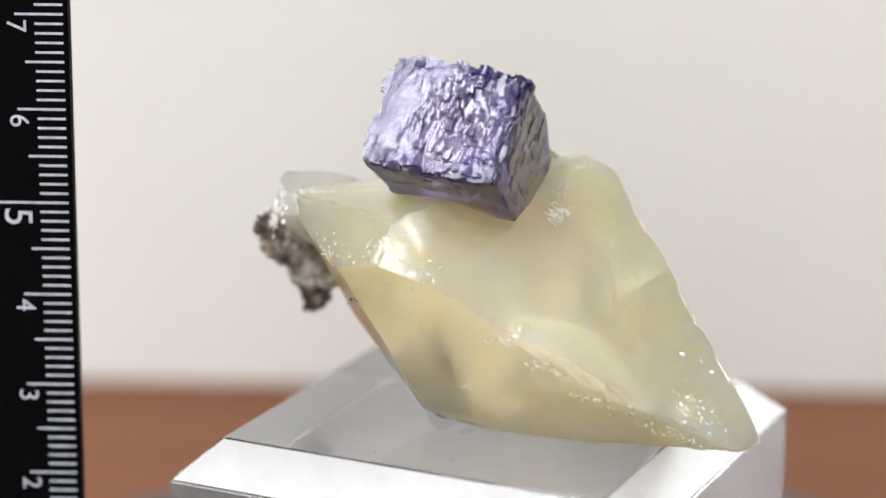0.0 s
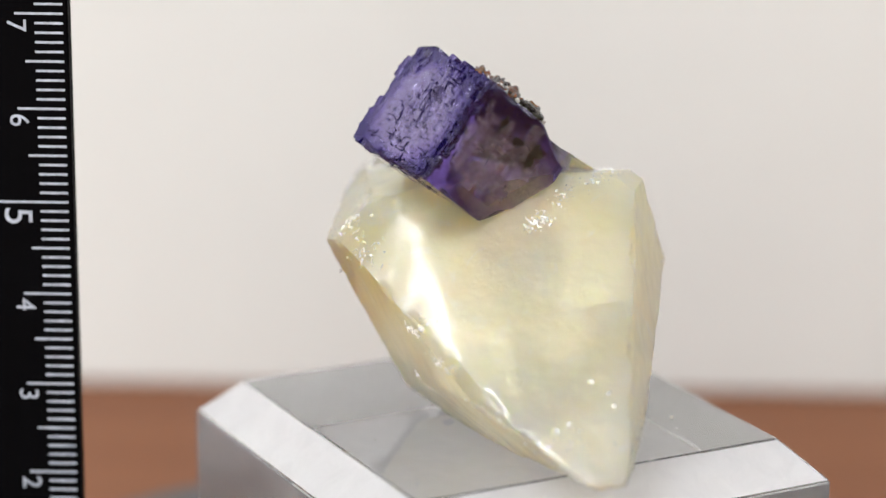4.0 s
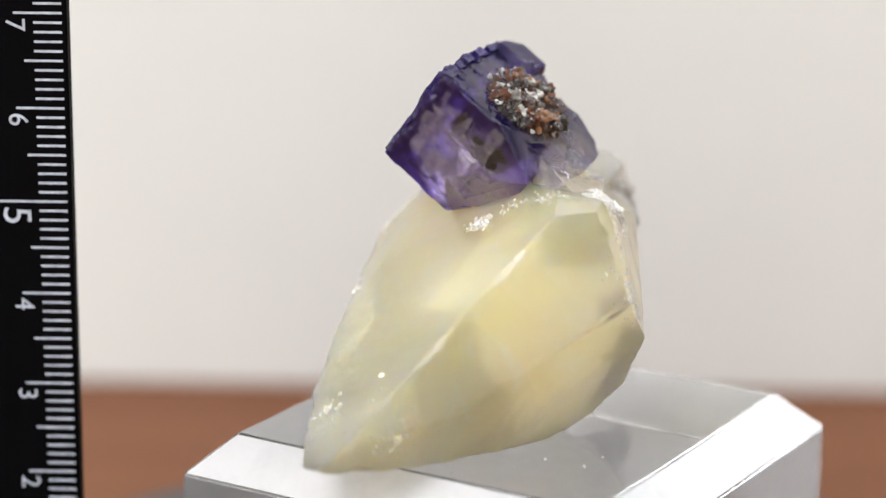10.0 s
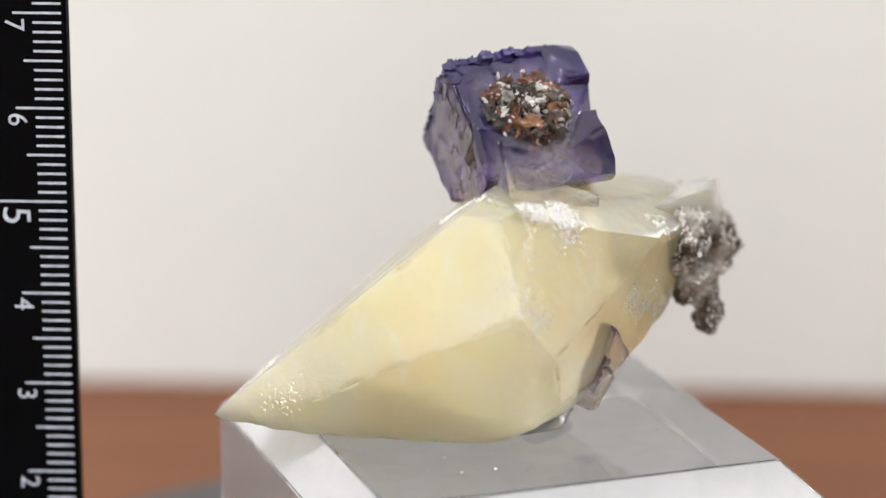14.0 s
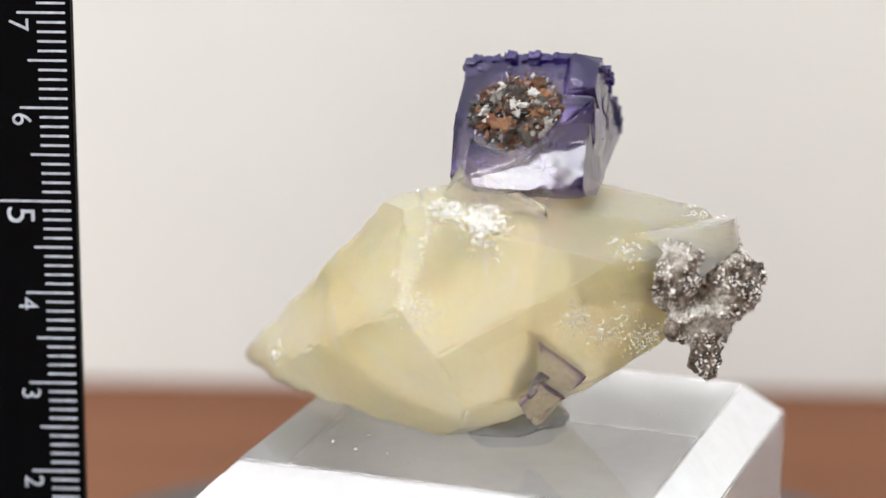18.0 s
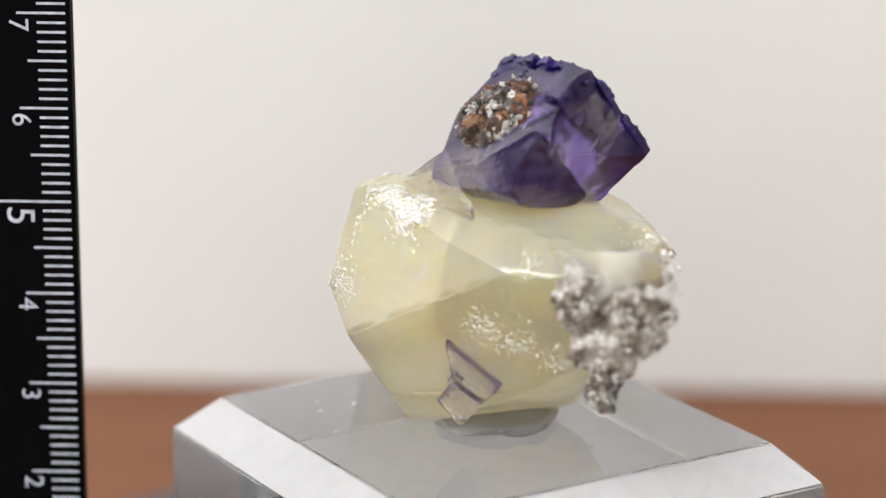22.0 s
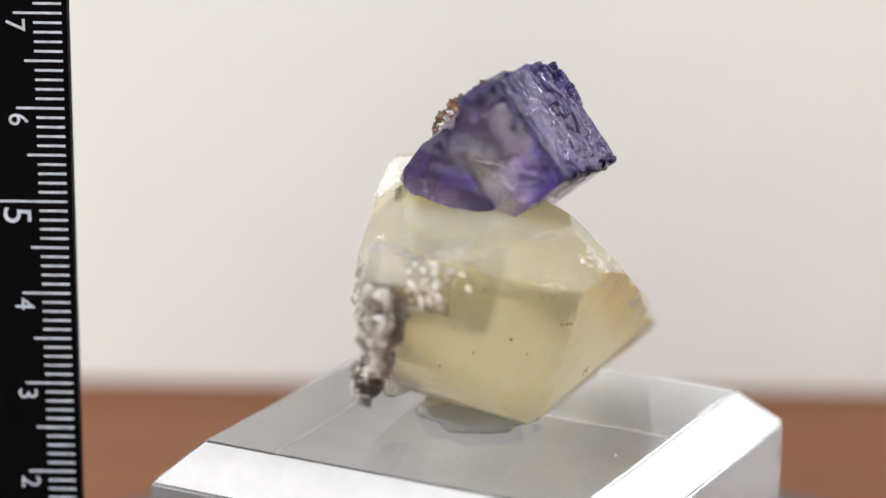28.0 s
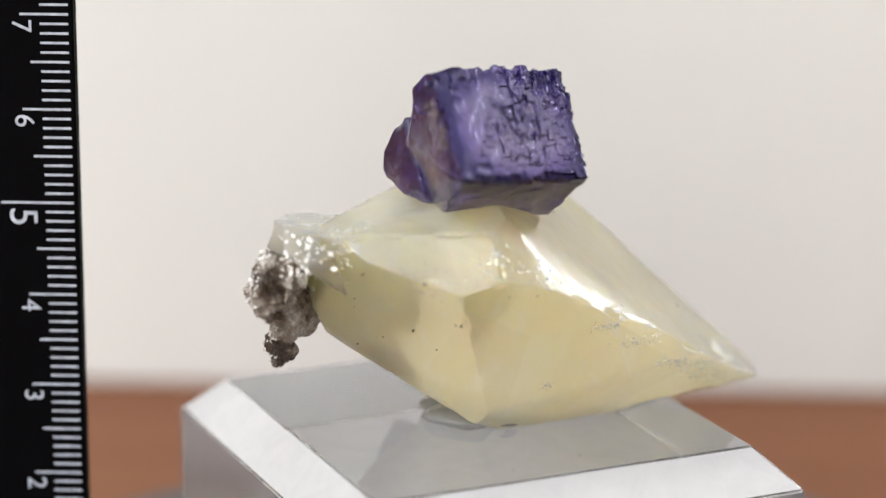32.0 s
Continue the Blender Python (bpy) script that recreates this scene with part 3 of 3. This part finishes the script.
for x, y, z, r in LUMPS:
    g = bmesh.new()
    bmesh.ops.create_icosphere(g, subdivisions=5, radius=r)
    for v in g.verts:
        n = v.co.normalized()
        p = v.co + Vector((x, y, z))
        v.co = v.co * (1 + 0.35 * noise.noise(p * 330))
        v.co.y *= 0.6
    bmesh.ops.translate(g, verts=g.verts, vec=(x, y, z))
    me = bpy.data.meshes.new("tmp")
    g.to_mesh(me)
    g.free()
    bm.from_mesh(me)
    bpy.data.meshes.remove(me)
matrix = part("matrix_clump", bm, MATRIX, specimen, "grey-brown sugary matrix frosted with tiny crystals", True)
skin = matrix.modifiers.new("skin", "REMESH")
skin.mode, skin.voxel_size = "VOXEL", 0.00016
bpy.context.view_layer.update()
me = bpy.data.meshes.new_from_object(matrix.evaluated_get(bpy.context.evaluated_depsgraph_get()))
matrix.modifiers.clear()
bm = bmesh.new()
bm.from_mesh(me)
bm.normal_update()
for v in bm.verts:
    p = v.co * 1.0
    v.co += v.normal * (0.0009 * noise.noise(p * 420) + 0.0006 * noise.noise(p * 900) + 0.00030 * noise.noise(p * 2200))
bm.to_mesh(me)
TIPS = [v.co.copy() for v in bm.verts if noise.noise(v.co * 420) > -0.12 and -0.77 * v.normal.x + 0.64 * v.normal.y > 0.1]
bm.free()
me.name = "matrix_clump"
me.polygons.foreach_set("use_smooth", [True] * len(me.polygons))
matrix.data = me
rng = random.Random(5)
spots = []
for k in range(1800):
    spots.append((rng.choice(TIPS), rng.uniform(0.35, 1) ** 2 * 0.00036))
ob = part("crystal_frosting", scatter(bmesh.new(), spots, rng, 1.0), FROST, matrix, "tiny white sparkling crystals")
tagged(ob, kind="stuff")

# flaky white crusts and small cleavage flakes on the calcite: at the foot of the fluorite, along the ridge, round the matrix
def flakes(places, rng, tilt=0.14):
    """Thin broken flakes and slivers lying on a surface, at (place, normal, size), in one mesh."""
    bm = bmesh.new()
    for at, n, size in places:
        sliver = rng.random() < 0.45
        q = n.to_track_quat("Z", "Y") @ Euler((rng.gauss(0, tilt), rng.gauss(0, tilt), rng.gauss(1.4, 0.8) if sliver else rng.uniform(0, 6))).to_quaternion()
        sides = 4 if sliver else rng.choice((3, 4, 5, 5))
        la, lb = (size * 1.6, size * 0.16) if sliver else (size, size * 0.7)
        rim = [Vector((math.cos(6.283 * k / sides) * la * rng.uniform(0.5, 1), math.sin(6.283 * k / sides) * lb * rng.uniform(0.5, 1), 0)) for k in range(sides)]
        lo = [bm.verts.new(at + q @ (c - Vector((0, 0, 0.00010)))) for c in rim]
        hi = [bm.verts.new(at + q @ (c * 0.9 + Vector((0, 0, 0.00004)))) for c in rim]
        bm.faces.new(hi)
        bm.faces.new(lo[::-1])
        for k in range(sides):
            bm.faces.new((lo[k], lo[(k + 1) % sides], hi[(k + 1) % sides], hi[k]))
    return bm


rng = random.Random(19)
places = []
for k in range(90):
    u, w = rng.uniform(0.0035, 0.0100), rng.uniform(0.0012, 0.0066)
    places.append((lobe.matrix_local @ Vector((u, 0.00025 + 0.54 * (w - 0.0006) + 0.4 * max(0.0, u + 2.3 * (w - 0.0053) - 0.006), w)), (lobe.matrix_local.to_3x3() @ Vector((0.1, -1, 0.6))).normalized(), 0.0007 * rng.uniform(0.2, 0.9)))
tagged(part("white_crust", flakes(places, rng), FROST, specimen, "white flaky crust on the fluorite's foot"), kind="stuff")
rng = random.Random(9)
places = []
for k in range(70):
    at = LEDGE @ Vector((rng.uniform(-0.004, 0.006), rng.uniform(-0.0032, 0.0032), 0.0023))
    places.append((at, (LEDGE.to_3x3() @ Vector((0.1, 0.1, 1))).normalized(), 0.0005 * rng.uniform(0.2, 0.9)))
end_face = Vector((1, 0.5, 0.25)).normalized()
for k in range(70):
    at = end_face * 0.00782 + Vector((-0.447, 0.894, 0)) * rng.gauss(-0.0005, 0.0016) + Vector((-0.19, -0.10, 0.97)) * rng.uniform(-0.0040, 0.0006)
    places.append((LEDGE @ at, (LEDGE.to_3x3() @ end_face).normalized(), 0.00055 * rng.uniform(0.2, 0.9)))
tagged(part("white_crust", flakes(places, rng), FROST, ledge, "white flaky crust of tiny cleavage flakes"), kind="stuff")
rng = random.Random(8)
RIDGE = ((-88, -1, 5, 2, 22, 0.5), (-72, -10, 7, 2, 26, 0.5), (-53, -18, 8, 2, 30, 0.5), (-40, -22, 7, 2, 24, 0.5), (-108, -35, 3, 2, 8, 0.4), (-17, -18, 3, 3, 20, 0.5), (-35, -17, 4, 2, 22, 0.5),
         (-81, 4, 5, 2, 12, 0.4))
FOOT = ((78, 43, 8, 7, 200, 0.9), (63, 44, 6, 4, 110, 0.7), (-12, 57, 11, 4, 50, 0.6), (19, 58, 12, 3, 20, 0.5), (36, 52, 7, 3, 14, 0.5), (57, 12, 5, 6, 60, 0.5), (57, 33, 2, 8, 24, 0.5), (57, 45, 3, 5, 26, 0.5),
        (60, 8, 3, 5, 26, 0.5), (49, 21, 3, 3, 8, 0.5))
FRINGE = ((135, 26, 4, 4, 30, 0.5), (131, -1, 7, 5, 60, 0.5), (117, 7, 5, 6, 34, 0.5), (145, -5, 5, 5, 50, 0.5), (121, 4, 5, 6, 30, 0.4), (170, 23, 7, 6, 40, 0.6), (-161, 20, 8, 4, 20, 0.6), (-122, 22, 8, 5, 16, 0.6),
          (-140, 26, 6, 5, 16, 0.7))
for az, rise, wa, wr, n, mm in RIDGE + FOOT + FRINGE:
    places = []
    for k in range(n * 3):
        at, nn = on_calcite(az + rng.gauss(0, wa) * 0.6, rise + rng.gauss(0, wr) * 0.6)
        places.append((at, nn, mm / 1000 * (0.10 + 0.45 * rng.random() ** 2.2)))
    ob = part("white_crust", flakes(places, rng, 0.28), FROST, calcite, "white flaky crust of tiny cleavage flakes")
    tagged(ob, kind="stuff")

# white knobs and a grey hollow near the tip, flecks on the edge
for az, rise, mm, mat in ((-25.5, -8.5, 0.55, FROST), (-23, -11.5, 0.4, FROST), (-23, -9.8, 0.6, HOLLOW), (-40, -18, 0.55, FROST), (-37, -16, 0.45, FROST), (-34, -15, 0.4, FROST), (-45, -20, 0.4, FROST),
                          (-82, 1, 0.5, FROST), (-84, -1, 0.4, FROST), (-80, 3, 0.45, FROST), (-26, -16, 0.35, FROST), (-14, -13, 0.4, FROST), (134, 24, 0.4, FROST), (-20, -20, 0.3, FROST)):
    at, nn = on_calcite(az, rise)
    ob = part("calcite_knob", gem(int(abs(az) * 7 + 400), 14), mat, calcite, "small grey hollow" if mat is HOLLOW else "small white knob")
    ob.matrix_local = Matrix.LocRotScale(at - nn * mm * 0.0003, nn.to_track_quat("Z", "Y"), Vector((mm, mm * 0.8, mm * 0.5)) / 1000)

# dark specks
SPECKS = gem_mesh("dark_speck", 3, SPECK)
rng = random.Random(2)
for at in ((0.0064, 0.0036, 0.0259), (-0.0148, -0.0075, 0.0147), (-0.0199, 0.0, 0.0196), (-0.0189, 0.0027, 0.0163), (-0.0153, -0.0023, 0.0132),
           (-0.0160, 0.0047, 0.0105), (-0.0141, -0.0078, 0.0146), (-0.0175, -0.0061, 0.0192), (-0.0163, 0.0015, 0.0118), (-0.0170, 0.0030, 0.0150), (-0.0140, -0.0040, 0.0110)):
    d = Vector(at) - CORE
    at, nn = on_calcite(math.degrees(math.atan2(d.y, d.x)), math.degrees(math.asin(d.z / d.length)))
    for j in range(rng.choice((1, 1, 2, 3))):
        ob = new("dark_speck", SPECKS)
        ob.parent = calcite
        sz = rng.uniform(0.00008, 0.00020)
        ob.matrix_local = Matrix.LocRotScale(at + Vector((rng.gauss(0, 1), rng.gauss(0, 1), rng.gauss(0, 1))) * 0.0003 * (j > 0), Euler((rng.uniform(0, 6), 0, rng.uniform(0, 6))), Vector((sz, sz, sz)))

# clear putty that holds the specimen, and crumbs on the block
putty = thing("clear_putty", "flattened blob of clear putty between specimen and block", "putty")
bm = bmesh.new()
bmesh.ops.create_icosphere(bm, subdivisions=4, radius=1)
for v in bm.verts:
    k = 1 + 0.18 * noise.noise(v.co * 1.7) + 0.06 * noise.noise(v.co * 5)
    v.co = Vector((v.co.x * 0.0068 * k - 0.0005, v.co.y * 0.0062 * k + 0.0016, max(0.0, 0.0006 + v.co.z * 0.0014 * k)))
part("blob", bm, GEL, putty, smooth=True)
rng = random.Random(21)
for x, y, s in ((0.0152, 0.0109, 0.00035), (0.0138, 0.0069, 0.0003), (0.0175, 0.0085, 0.0002), (0.0120, 0.0125, 0.0002), (0.0165, 0.0040, 0.00015), (0.0100, 0.0150, 0.0002),
                (-0.0120, -0.0130, 0.00015), (-0.0040, -0.0150, 0.0002), (0.0030, -0.0140, 0.00012), (-0.0140, 0.0030, 0.0002), (-0.0090, 0.0150, 0.00018), (0.0190, -0.0020, 0.00015)):
    ob = new("crumb", mesh_from(gem(int(s * 1e6) + 5), "crumb", FROST))
    ob.parent = block
    ob.matrix_local = Matrix.LocRotScale((x, y, s * 0.5), Euler((0.3, 0.2, rng.uniform(0, 6))), Vector((s, s * 0.7, s * 0.6)))

# fine dust on the block's top and sloping edges
rng = random.Random(41)
spots = []
for k in range(110):
    x, y = rng.uniform(-0.0245, 0.0245), rng.uniform(-0.0245, 0.0245)
    drop = max(0.0, max(abs(x), abs(y)) - (HALF - BEV))
    spots.append((BLOCK @ Vector((x, y, -drop)), rng.uniform(0.3, 1) ** 2 * 0.00009))
tagged(part("dust", scatter(bmesh.new(), spots, rng, 1.0), FROST, block, "fine white dust"), kind="stuff")

# ---- ruler ----
ruler = thing("ruler", "black plastic ruler with pale centimetre markings, standing upright", "ruler", (-0.0451, 0.0, DESK_Z))
ZERO = 0.0425 - 0.07 - DESK_Z
part("blade", box(-0.0295, 0, 0, 0.0005, 0.0022, 0.2, 0.0002), RULER, ruler)
for mm in range(0, 90):
    z = ZERO + mm / 1000
    long = 0.0076 if mm == 50 else 0.005 if mm % 10 == 0 else 0.004 if mm % 5 == 0 else 0.00295
    part("tick_mark", box(-long, -0.00003, z - 0.000125, 0, 0.0001, z + 0.000125), INK, ruler)
for n in range(0, 9):
    cu = bpy.data.curves.new("digit", "FONT")
    cu.body, cu.size, cu.extrude, cu.align_x = str(n), 0.0042 if n == 5 else 0.0029, 0.00003, "LEFT"
    tmp = new("tmp", cu)
    me = bpy.data.meshes.new_from_object(tmp)
    bpy.data.objects.remove(tmp)
    me.materials.clear()
    me.materials.append(INK)
    # read with the ruler on its side: the digit's top points to the ticks
    m = pose(-0.0067 if n == 5 else -0.0058, -0.00003, ZERO + n / 100 - 0.0005) @ Matrix(((0, 1, 0, 0), (0, 0, -1, 0), (-1, 0, 0, 0), (0, 0, 0, 1)))
    me.transform(m)
    ob = new("digit", me)
    ob.parent = ruler


def motions():
    for ob in (turntable, block, putty, specimen):
        walk(ob, [(t, pose(0, 0, 0, 0, 0, spin(t))) for t in range(0, 33, 2)])
    sway = ((0, 0, 0), (3, 0, 1), (6, 0, 1), (9, -4, 2), (10.5, -1, 2), (13, -5, 2), (14.5, -1, 2), (16.5, 6, 2), (19, 3, 3), (20.5, 6, 3),
            (22, 4, 2), (25.5, 4, 2), (27.5, -2, 2), (29, 0, 2), (31.2, 10, 1), (32, 9, 0))
    walk(ruler, [(t, pose(-0.0451 + dx * 6.1e-5, 0.0, DESK_Z + dz * 6.1e-5)) for t, dx, dz in sway])


motions()
